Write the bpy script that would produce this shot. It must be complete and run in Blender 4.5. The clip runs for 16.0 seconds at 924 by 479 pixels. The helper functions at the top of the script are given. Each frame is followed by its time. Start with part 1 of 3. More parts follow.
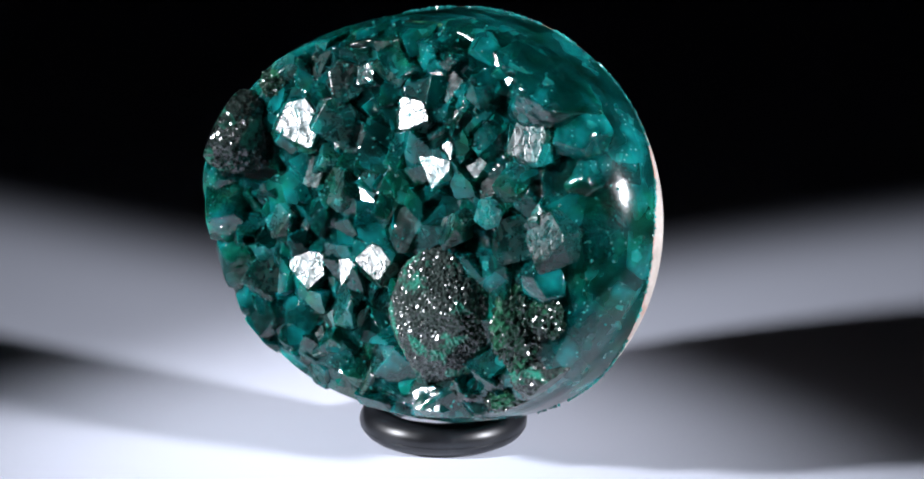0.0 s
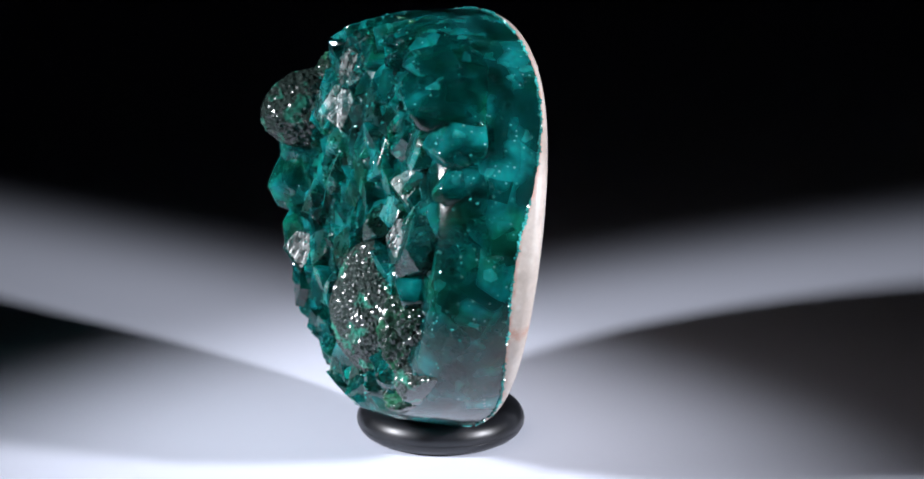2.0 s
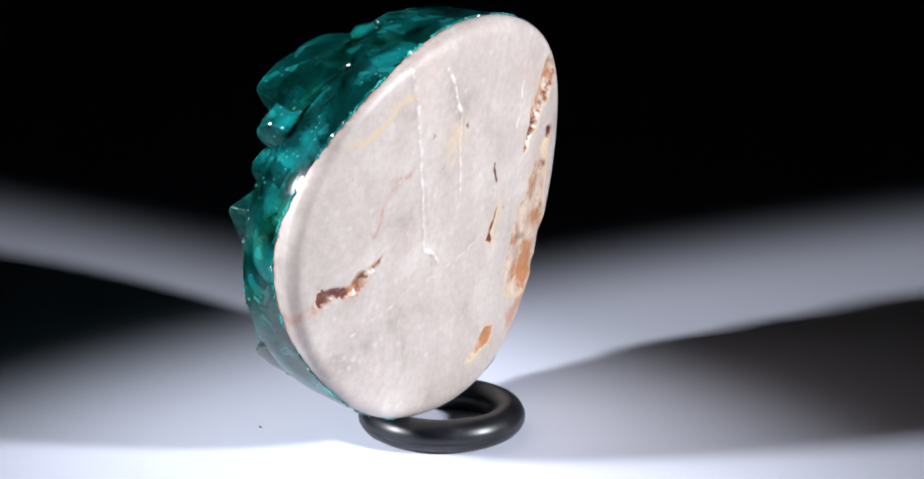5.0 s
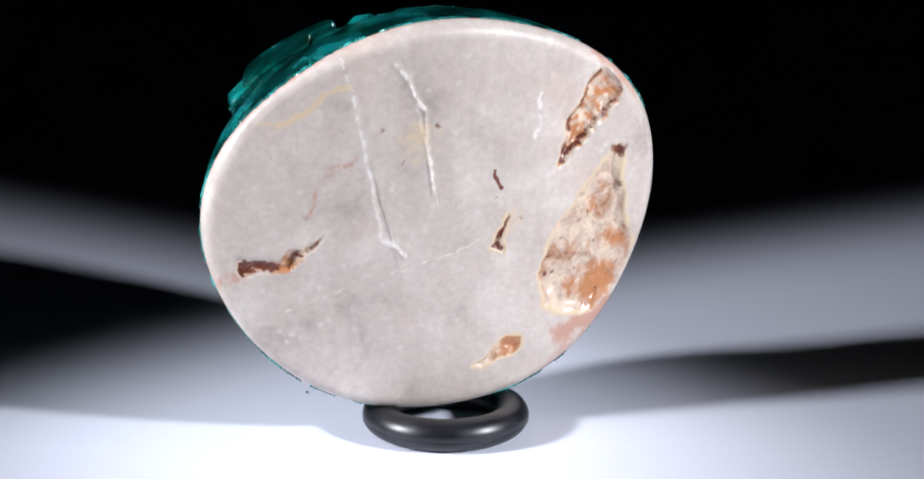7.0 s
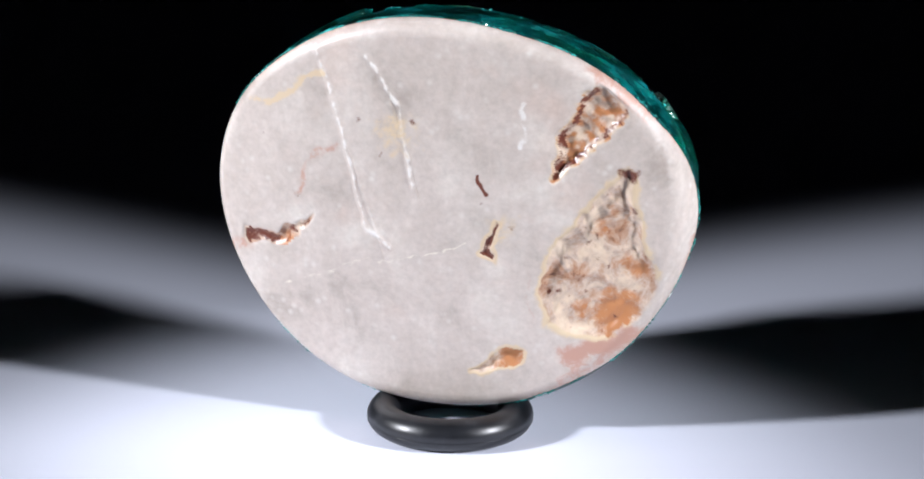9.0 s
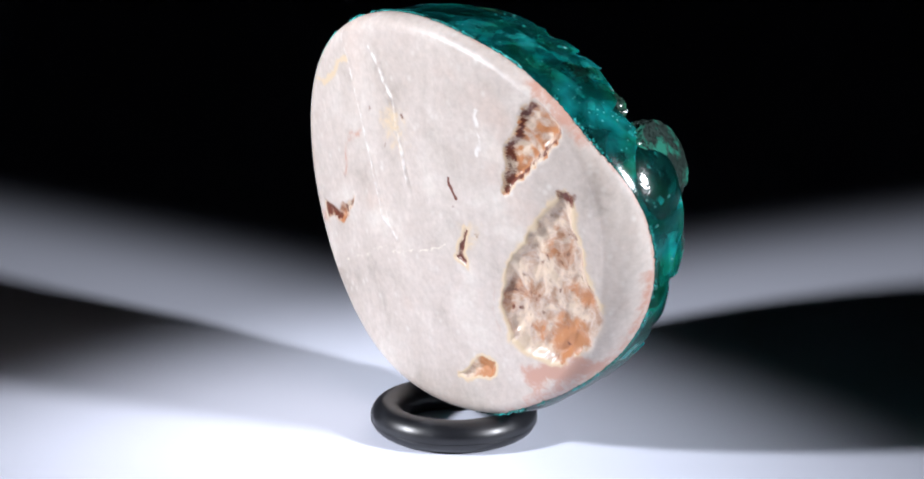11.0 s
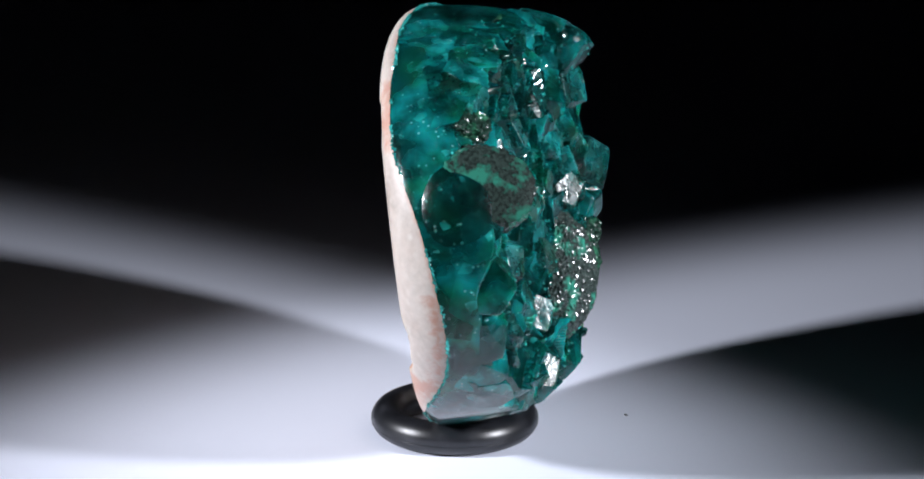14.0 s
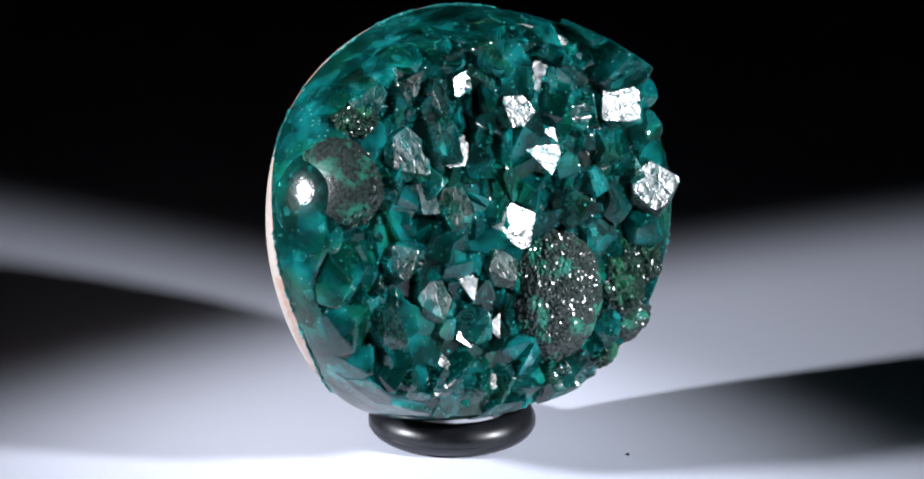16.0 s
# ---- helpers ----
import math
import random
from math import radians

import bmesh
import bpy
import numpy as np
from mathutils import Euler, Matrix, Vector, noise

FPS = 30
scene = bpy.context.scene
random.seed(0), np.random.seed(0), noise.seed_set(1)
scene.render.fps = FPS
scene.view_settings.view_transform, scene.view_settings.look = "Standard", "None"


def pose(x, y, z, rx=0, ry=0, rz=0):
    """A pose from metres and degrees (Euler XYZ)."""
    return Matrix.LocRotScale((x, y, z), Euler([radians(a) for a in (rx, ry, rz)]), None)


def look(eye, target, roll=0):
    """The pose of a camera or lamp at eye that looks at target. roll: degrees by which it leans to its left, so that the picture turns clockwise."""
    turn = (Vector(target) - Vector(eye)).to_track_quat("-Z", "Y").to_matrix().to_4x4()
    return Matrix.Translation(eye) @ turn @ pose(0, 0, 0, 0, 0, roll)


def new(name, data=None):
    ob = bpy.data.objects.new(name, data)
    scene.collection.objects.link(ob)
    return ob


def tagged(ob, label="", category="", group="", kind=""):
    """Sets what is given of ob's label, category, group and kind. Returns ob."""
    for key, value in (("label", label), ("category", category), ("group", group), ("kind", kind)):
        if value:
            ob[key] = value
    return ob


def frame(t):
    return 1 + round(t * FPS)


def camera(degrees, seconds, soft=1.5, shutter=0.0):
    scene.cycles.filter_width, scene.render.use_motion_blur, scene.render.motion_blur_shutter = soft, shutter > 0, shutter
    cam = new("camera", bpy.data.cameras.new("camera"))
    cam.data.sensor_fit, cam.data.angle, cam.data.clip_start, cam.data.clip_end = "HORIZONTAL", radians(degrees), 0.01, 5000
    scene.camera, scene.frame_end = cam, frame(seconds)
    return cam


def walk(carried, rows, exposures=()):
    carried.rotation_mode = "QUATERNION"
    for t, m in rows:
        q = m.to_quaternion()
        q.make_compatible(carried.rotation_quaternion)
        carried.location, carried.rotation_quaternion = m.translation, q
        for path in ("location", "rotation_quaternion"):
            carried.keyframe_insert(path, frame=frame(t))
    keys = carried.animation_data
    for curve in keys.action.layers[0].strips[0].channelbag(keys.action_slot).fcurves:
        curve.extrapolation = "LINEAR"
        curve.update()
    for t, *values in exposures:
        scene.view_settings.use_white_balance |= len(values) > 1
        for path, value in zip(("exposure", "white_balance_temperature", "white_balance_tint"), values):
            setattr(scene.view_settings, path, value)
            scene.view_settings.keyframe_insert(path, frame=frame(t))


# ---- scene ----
from mathutils.bvhtree import BVHTree

# ---- camera ----
cam = camera(21.26, 16.0, soft=1.8)
EYE = Matrix.Translation((0.001125, -0.20180, 0.07100)) @ look((0, 0, 0), (0, 0.96619, -0.25783), 0.388)
walk(cam, [(0.0, EYE), (16.0, EYE)])

# ---- light ----
world = bpy.data.worlds.new("dark_studio")
scene.world = world
world.use_nodes = True
world.node_tree.nodes["Background"].inputs["Color"].default_value = (0.022, 0.022, 0.028, 1)
world.node_tree.nodes["Background"].inputs["Strength"].default_value = 0.12
scene.view_settings.exposure = 0.0


def spot(name, eye, target, watts, cone, blend, radius, colour):
    data = bpy.data.lights.new(name, "SPOT")
    data.energy, data.spot_size, data.spot_blend = watts, radians(cone), blend
    data.shadow_soft_size, data.color = radius, colour
    ob = new(name, data)
    ob.matrix_world = look(eye, target)
    return ob


LAMP_W = (0.90, 0.92, 1.0)
LAMP_WEST, LAMP_EAST = Vector((-0.165, -0.062, 0.090)), Vector((0.163, -0.088, 0.090))
spot("lamp_west", LAMP_WEST, (0.002, -0.001, 0.019), 2.75, 26.2, 0.58, 0.011, LAMP_W)
spot("lamp_east", LAMP_EAST, (-0.008, 0.001, 0.019), 2.75, 21.2, 0.58, 0.011, LAMP_W)

# ---- measures of the stone (units of 0.05 mm, in the slab's own upright frame) ----
U = 5e-5
SPIN, YAW, LEAN = -18.0876, -33.0, -7.1      # degrees a second, degrees, degrees
AXIS_H = 43 * U
CX, CZ = 0.0, 330.0
WAVES = ((5.0, 16.2), (33.7, 1.9), (-0.7, 3.5), (0.6, -0.8), (0.6, 2.1))


def rim(a):
    """The polished outline's radius at the angle a."""
    return 380.8 + sum(c * math.cos(k * a) + s * math.sin(k * a) for k, (c, s) in enumerate(WAVES, 1))


def back_face(x):
    """Depth of the gently arched back."""
    return 2 + 0.040 * x - 4.0e-4 * x * x


def bevel(a):
    """Radius of the rounded back edge, wider on one flank."""
    return 26 + 34 * around(a, 3.25, 0.7)


def back_edge(a):
    return back_face(CX + (rim(a) - bevel(a)) * math.cos(a))


def side(a, y):
    """The radius at depth y: rounded at the back edge and, more widely, towards the front."""
    r, s, top = rim(a), math.sin(a), back_edge(a)
    e = bevel(a)
    deep = e * (1 + 0.5 * around(a, 3.25, 0.7))
    if y > top - deep:
        k = min(1.0, (y - top + deep) / deep)
        r -= e * (1 - math.sqrt(max(0.0, 1 - k * k)))
    r -= max(0.0, s) * max(0.0, -20 - y) * 0.10 + max(0.0, -s) ** 1.5 * max(0.0, -60 - y) * 0.13
    flank = around(a, 0.25, 0.75)
    knob = around(a, 2.95, 0.30, 4)
    r -= knob * max(0.0, -125 - y) ** 2 / 420
    start = -110 + 46 * flank
    if y < start:
        k = min(1.0, (start - y) / (96 + 52 * flank))
        r -= (36 + 74 * flank + 20 * max(0.0, s)) * (1 - knob) * (1 - math.sqrt(max(0.0, 1 - k * k)))
    return r


def around(a, c, w, power=2):
    d = abs((a - c + math.pi) % (2 * math.pi) - math.pi)
    return math.exp(-(d / w) ** power)


def polish(a):
    """How far the rim is ground smooth towards the front: fully on two flanks."""
    return min(1.0, around(a, 0.15, 1.0, 4) + 0.9 * around(a, 3.2, 0.55, 4) + 0.5 * around(a, 4.4, 0.6))


def seam(a):
    """Depth at which the pale matrix meets the green crystals."""
    wob = noise.noise((math.cos(a) * 3, math.sin(a) * 3, 4.0)) * 5 + noise.noise((math.cos(a) * 40, math.sin(a) * 40, 1.0)) * 2
    y = -(22 + 70 * around(a, 0.0, 0.55) + 116 * around(a, math.pi + 0.13, 0.57, 3) + 12 * around(a, 2.3, 0.5) + 24 * around(a, 2.45, 0.42) + wob)
    return min(y, back_edge(a) - 9)


# ---- materials ----
def material(name):
    m = bpy.data.materials.new(name)
    m.use_nodes = True
    nt = m.node_tree
    return m, nt, nt.nodes["Principled BSDF"]


def node(nt, kind, **values):
    n = nt.nodes.new(kind)
    for key, value in values.items():
        if key in n.inputs:
            n.inputs[key].default_value = value
    return n


def ramp(nt, source, stops):
    n = nt.nodes.new("ShaderNodeValToRGB")
    el = n.color_ramp.elements
    el[0].position, el[0].color = stops[0][0], (*stops[0][1], 1)
    el[1].position, el[1].color = stops[-1][0], (*stops[-1][1], 1)
    for p, c in stops[1:-1]:
        e = el.new(p)
        e.color = (*c, 1)
    nt.links.new(source, n.inputs[0])
    return n


def mix(nt, fac, a, b, blend="MIX"):
    n = nt.nodes.new("ShaderNodeMix")
    n.data_type, n.blend_type = "RGBA", blend
    for socket, v in ((n.inputs[0], fac), (n.inputs[6], a), (n.inputs[7], b)):
        if isinstance(v, (int, float)):
            socket.default_value = v
        elif isinstance(v, tuple):
            socket.default_value = (*v, 1)
        else:
            nt.links.new(v, socket)
    return n.outputs[2]


def bump_chain(nt, bsdf, parts):
    last = None
    for height, strength, distance in parts:
        b = nt.nodes.new("ShaderNodeBump")
        b.inputs["Strength"].default_value, b.inputs["Distance"].default_value = strength, distance
        nt.links.new(height, b.inputs["Height"])
        if last:
            nt.links.new(last, b.inputs["Normal"])
        last = b.outputs["Normal"]
    nt.links.new(last, bsdf.inputs["Normal"])


def coords(nt):
    return nt.nodes.new("ShaderNodeTexCoord").outputs["Object"]


def tex_noise(nt, co, scale, detail=4.0, rough=0.55, distort=0.0):
    n = node(nt, "ShaderNodeTexNoise", Scale=scale, Detail=detail, Roughness=rough, Distortion=distort)
    nt.links.new(co, n.inputs["Vector"])
    return n


def tex_cells(nt, co, scale, feature="F1"):
    n = node(nt, "ShaderNodeTexVoronoi", Scale=scale)
    n.feature = feature
    nt.links.new(co, n.inputs["Vector"])
    return n


def make_paper():
    m, nt, b = material("white_card")
    co = coords(nt)
    fine = tex_noise(nt, co, 900, 5)
    big = tex_noise(nt, co, 14, 3)
    c = mix(nt, big.outputs["Fac"], (0.73, 0.76, 0.87), (0.76, 0.79, 0.90))
    nt.links.new(c, b.inputs["Base Color"])
    b.inputs["Roughness"].default_value = 0.55
    b.inputs["Specular IOR Level"].default_value = 0.25
    bump_chain(nt, b, [(fine.outputs["Fac"], 0.08, 0.0001)])
    return m


# Grey lifted above black so the unseen surroundings bounce faint light back.
def make_bounce_grey():
    m, nt, b = material("bounce_grey")
    n = tex_noise(nt, coords(nt), 300, 3)
    r = ramp(nt, n.outputs["Fac"], [(0.3, (0.120, 0.120, 0.150)), (0.7, (0.165, 0.165, 0.205))])
    nt.links.new(r.outputs[0], b.inputs["Base Color"])
    b.inputs["Roughness"].default_value = 0.95
    b.inputs["Specular IOR Level"].default_value = 0.1
    return m


def make_rubber():
    m, nt, b = material("black_rubber")
    co = coords(nt)
    n = tex_noise(nt, co, 500, 5)
    s = tex_noise(nt, co, 2600, 3)
    r = ramp(nt, n.outputs["Fac"], [(0.35, (0.005, 0.0055, 0.007)), (0.60, (0.011, 0.012, 0.015)), (0.78, (0.030, 0.031, 0.035))])
    nt.links.new(r.outputs[0], b.inputs["Base Color"])
    q = nt.nodes.new("ShaderNodeMapRange")
    q.inputs["To Min"].default_value, q.inputs["To Max"].default_value = 0.27, 0.44
    nt.links.new(n.outputs["Fac"], q.inputs["Value"])
    nt.links.new(q.outputs[0], b.inputs["Roughness"])
    bump_chain(nt, b, [(s.outputs["Fac"], 0.12, 0.00004)])
    return m


def make_matrix():
    """Polished pale quartz matrix; attributes carry its iron stains, cavities and veins."""
    m, nt, b = material("pale_matrix")
    co = coords(nt)
    cloud = tex_noise(nt, co, 170, 6, 0.6, 0.4)
    grain = tex_noise(nt, co, 1500, 4, 0.6)
    fleck = tex_cells(nt, co, 900)
    base = ramp(nt, cloud.outputs["Fac"], [(0.3, (0.375, 0.325, 0.290)), (0.42, (0.475, 0.415, 0.375)), (0.55, (0.52, 0.455, 0.415)), (0.70, (0.61, 0.56, 0.51))])
    streak_map = node(nt, "ShaderNodeMapping", Rotation=(0, radians(-14), 0), Scale=(1.9, 1.0, 0.8))
    nt.links.new(co, streak_map.inputs["Vector"])
    streak = ramp(nt, tex_noise(nt, streak_map.outputs[0], 110, 5, 0.6, 0.8).outputs["Fac"], [(0.50, (0, 0, 0)), (0.68, (0.36, 0.36, 0.36))])
    rosy = ramp(nt, tex_noise(nt, co, 75, 4, 0.6).outputs["Fac"], [(0.56, (0, 0, 0)), (0.70, (0.45, 0.45, 0.45))])
    rosy_base = mix(nt, streak.outputs[0], mix(nt, rosy.outputs[0], base.outputs[0], (0.56, 0.40, 0.33)), (0.63, 0.585, 0.54))
    g = ramp(nt, grain.outputs["Fac"], [(0.3, (0.84, 0.83, 0.82)), (0.68, (1.08, 1.08, 1.08))])
    c = mix(nt, 0.65, rosy_base, g.outputs[0], "MULTIPLY")
    pale = ramp(nt, fleck.outputs["Distance"], [(0.06, (1, 1, 1)), (0.34, (0, 0, 0))])
    pale_n = tex_noise(nt, co, 420, 2)
    pm = ramp(nt, pale_n.outputs["Fac"], [(0.48, (0, 0, 0)), (0.64, (0.5, 0.5, 0.5))])
    pk = mix(nt, 1.0, pale.outputs[0], pm.outputs[0], "MULTIPLY")
    c = mix(nt, pk, c, (0.66, 0.64, 0.60))
    stain_n = tex_noise(nt, co, 1100, 6, 0.68, 0.5)

    def layer(c, attribute, tint, lo, hi):
        a = nt.nodes.new("ShaderNodeAttribute")
        a.attribute_name = attribute
        add = nt.nodes.new("ShaderNodeMath")
        add.operation = "MULTIPLY_ADD"
        nt.links.new(stain_n.outputs["Fac"], add.inputs[0])
        add.inputs[1].default_value = 1.7
        nt.links.new(a.outputs["Fac"], add.inputs[2])
        shift = nt.nodes.new("ShaderNodeMapRange")
        shift.interpolation_type = "SMOOTHSTEP"
        shift.inputs["From Min"].default_value, shift.inputs["From Max"].default_value = lo + 0.28, hi + 0.36
        nt.links.new(add.outputs[0], shift.inputs["Value"])
        gate = ramp(nt, a.outputs["Fac"], [(0.02, (0, 0, 0)), (0.30, (1, 1, 1))])
        return mix(nt, mix(nt, 1.0, shift.outputs[0], gate.outputs[0], "MULTIPLY"), c, tint)

    c = layer(c, "blush", (0.46, 0.27, 0.21), 0.66, 1.25)
    c = layer(c, "vein", (0.64, 0.59, 0.51), 0.66, 1.1)
    c = layer(c, "ridge", (0.67, 0.64, 0.61), 0.70, 1.25)
    c = layer(c, "tan", (0.58, 0.46, 0.32), 0.64, 1.05)
    quartz = ramp(nt, tex_noise(nt, co, 430, 6, 0.66, 0.4).outputs["Fac"],
                  [(0.29, (0.13, 0.05, 0.03)), (0.38, (0.38, 0.21, 0.13)), (0.44, (0.45, 0.31, 0.23)), (0.49, (0.50, 0.39, 0.32)), (0.55, (0.60, 0.47, 0.36)), (0.66, (0.64, 0.53, 0.42)), (0.76, (0.52, 0.27, 0.11))])
    a = nt.nodes.new("ShaderNodeAttribute")
    a.attribute_name = "cavity"
    k = ramp(nt, a.outputs["Fac"], [(0.30, (0, 0, 0)), (0.60, (1, 1, 1))])
    c = mix(nt, k.outputs[0], c, quartz.outputs[0])
    c = layer(c, "amber", (0.43, 0.19, 0.085), 0.62, 1.05)
    c = layer(c, "iron", (0.13, 0.035, 0.02), 0.78, 1.12)
    nt.links.new(c, b.inputs["Base Color"])
    rough = mix(nt, k.outputs[0], (0.47, 0.47, 0.47), (0.33, 0.33, 0.33))
    nt.links.new(rough, b.inputs["Roughness"])
    b.inputs["Subsurface Weight"].default_value = 0.25
    b.inputs["Subsurface Radius"].default_value = (1.0, 0.8, 0.7)
    b.inputs["Subsurface Scale"].default_value = 0.0006
    bump_chain(nt, b, [(grain.outputs["Fac"], 0.06, 0.00004), (cloud.outputs["Fac"], 0.34, 0.0002), (pale_n.outputs["Fac"], 0.2, 0.00012)])
    return m


def make_dioptase(name, dark, mid, bright, glassy, rough, haze, relief, mosaic=0.0, bias=0.0):
    """Emerald-green glassy crystal: mottled inside, with bright healed fractures, striations and painted inner glints.
    """
    m, nt, b = material(name)
    co = coords(nt)
    info = nt.nodes.new("ShaderNodeObjectInfo")
    shift = nt.nodes.new("ShaderNodeVectorMath")
    shift.operation = "MULTIPLY_ADD"
    nt.links.new(info.outputs["Random"], shift.inputs[0])
    shift.inputs[1].default_value = (0.37, 0.53, 0.41)
    nt.links.new(co, shift.inputs[2])
    pos = shift.outputs[0]
    warp = tex_noise(nt, pos, 260, 3)
    wv = nt.nodes.new("ShaderNodeVectorMath")
    wv.operation = "MULTIPLY_ADD"
    nt.links.new(warp.outputs["Color"], wv.inputs[0])
    wv.inputs[1].default_value = (0.0009, 0.0009, 0.0009)
    nt.links.new(pos, wv.inputs[2])
    cloud = tex_noise(nt, wv.outputs[0], 300, 3, 0.5, 0.2)
    sum_ = nt.nodes.new("ShaderNodeMath")
    sum_.operation = "MULTIPLY_ADD"
    nt.links.new(info.outputs["Random"], sum_.inputs[0])
    sum_.inputs[1].default_value = 0.16
    nt.links.new(cloud.outputs["Fac"], sum_.inputs[2])
    cells = tex_cells(nt, pos, 300)
    sep = nt.nodes.new("ShaderNodeSeparateColor")
    nt.links.new(cells.outputs["Color"], sep.inputs[0])
    blocks = nt.nodes.new("ShaderNodeMath")
    blocks.operation = "MULTIPLY_ADD"
    nt.links.new(sep.outputs[0], blocks.inputs[0])
    blocks.inputs[1].default_value = mosaic
    nt.links.new(sum_.outputs[0], blocks.inputs[2])
    sum_ = nt.nodes.new("ShaderNodeMath")
    sum_.operation = "SUBTRACT"
    nt.links.new(blocks.outputs[0], sum_.inputs[0])
    sum_.inputs[1].default_value = bias
    body = ramp(nt, sum_.outputs[0], [(0.42, dark), (0.62, mid), (0.84, bright)])
    crack = tex_cells(nt, wv.outputs[0], 520, "DISTANCE_TO_EDGE")
    patch = tex_noise(nt, pos, 330, 3)
    cr = ramp(nt, crack.outputs["Distance"], [(0.0, (0.5, 0.5, 0.5)), (0.035, (0, 0, 0))])
    pa = ramp(nt, patch.outputs["Fac"], [(0.52, (0, 0, 0)), (0.66, (0.8, 0.8, 0.8))])
    cm = mix(nt, 1.0, cr.outputs[0], pa.outputs[0], "MULTIPLY")
    c = mix(nt, cm, body.outputs[0], (0.06, 0.40, 0.38))
    # Bright teal cells: inner flashes of light put into the base colour.
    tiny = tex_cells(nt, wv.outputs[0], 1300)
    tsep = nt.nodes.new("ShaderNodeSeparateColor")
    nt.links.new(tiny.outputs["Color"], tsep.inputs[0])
    flash_pick = ramp(nt, tsep.outputs[1], [(0.91, (0, 0, 0)), (0.97, (0.8, 0.8, 0.8))])
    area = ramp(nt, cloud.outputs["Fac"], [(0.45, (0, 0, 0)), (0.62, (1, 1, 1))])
    hue = tex_noise(nt, pos, 240, 2)
    hm = ramp(nt, hue.outputs["Fac"], [(0.50, (0, 0, 0)), (0.66, (0.7, 0.7, 0.7))])
    c = mix(nt, hm.outputs[0], c, mix(nt, 1.0, c, (1.0, 0.92, 0.48), "MULTIPLY"))
    veil = tex_noise(nt, wv.outputs[0], 760, 5, 0.62, 1.1)
    vm = ramp(nt, veil.outputs["Fac"], [(0.60, (0, 0, 0)), (0.72, (0.40, 0.40, 0.40))])
    c = mix(nt, vm.outputs[0], c, (0.10, 0.34, 0.33))
    fleck = mix(nt, 1.0, flash_pick.outputs[0], area.outputs[0], "MULTIPLY")
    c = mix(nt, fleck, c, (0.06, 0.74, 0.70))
    # Finer pale points, sparkle laid on as colour too.
    painted_spark = tex_cells(nt, pos, 2700)
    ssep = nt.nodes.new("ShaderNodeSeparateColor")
    nt.links.new(painted_spark.outputs["Color"], ssep.inputs[0])
    s1 = ramp(nt, painted_spark.outputs["Distance"], [(0.20, (1, 1, 1)), (0.36, (0, 0, 0))])
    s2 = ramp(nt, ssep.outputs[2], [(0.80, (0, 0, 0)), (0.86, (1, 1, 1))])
    glint_mask = mix(nt, 1.0, mix(nt, 1.0, s1.outputs[0], s2.outputs[0], "MULTIPLY"), area.outputs[0], "MULTIPLY")
    c = mix(nt, glint_mask, c, (0.30, 0.80, 0.76))
    nt.links.new(c, b.inputs["Base Color"])
    clear = nt.nodes.new("ShaderNodeMapRange")
    clear.inputs["From Min"].default_value, clear.inputs["From Max"].default_value = 0.48, 0.80
    clear.inputs["To Min"].default_value, clear.inputs["To Max"].default_value = glassy, 0.60
    nt.links.new(sum_.outputs[0], clear.inputs["Value"])
    b.inputs["IOR"].default_value = 1.66
    b.inputs["Subsurface Weight"].default_value = 0.85
    b.inputs["Subsurface Radius"].default_value = (0.12, 1.0, 0.85)
    b.inputs["Subsurface Scale"].default_value = 0.0014
    nt.links.new(clear.outputs[0], b.inputs["Transmission Weight"])
    etch = tex_noise(nt, pos, 1100, 5, 0.65, 0.6)
    rn = nt.nodes.new("ShaderNodeMapRange")
    rn.inputs["From Min"].default_value, rn.inputs["From Max"].default_value = 0.38, 0.64
    rn.inputs["To Min"].default_value, rn.inputs["To Max"].default_value = rough, rough + haze
    nt.links.new(etch.outputs["Fac"], rn.inputs["Value"])
    nt.links.new(rn.outputs[0], b.inputs["Roughness"])
    step = tex_cells(nt, wv.outputs[0], 1000)
    net = tex_cells(nt, wv.outputs[0], 1000, "DISTANCE_TO_EDGE")
    netr = ramp(nt, net.outputs["Distance"], [(0.0, (0, 0, 0)), (0.10, (1, 1, 1))])
    lines = tex_noise(nt, pos, 1800, 2)
    bump_chain(nt, b, [(step.outputs["Distance"], relief, 0.00010), (netr.outputs[0], relief, 0.00003), (lines.outputs["Fac"], relief, 0.00005)])
    return m


def make_druse(name, dark, green, amount, relief=0.3, rough=0.19):
    m, nt, b = material(name)
    co = coords(nt)
    n = tex_noise(nt, co, 420, 4, 0.6)
    g = tex_noise(nt, co, 3200, 3)
    base = ramp(nt, g.outputs["Fac"], [(0.35, tuple(0.45 * v for v in dark)), (0.7, tuple(1.5 * v for v in dark))])
    k = ramp(nt, n.outputs["Fac"], [(amount, (0, 0, 0)), (amount + 0.10, (1, 1, 1))])
    c = mix(nt, k.outputs[0], base.outputs[0], green)
    nt.links.new(c, b.inputs["Base Color"])
    b.inputs["Roughness"].default_value = rough
    b.inputs["IOR"].default_value = 1.7
    bump_chain(nt, b, [(g.outputs["Fac"], relief, 0.00008)])
    return m


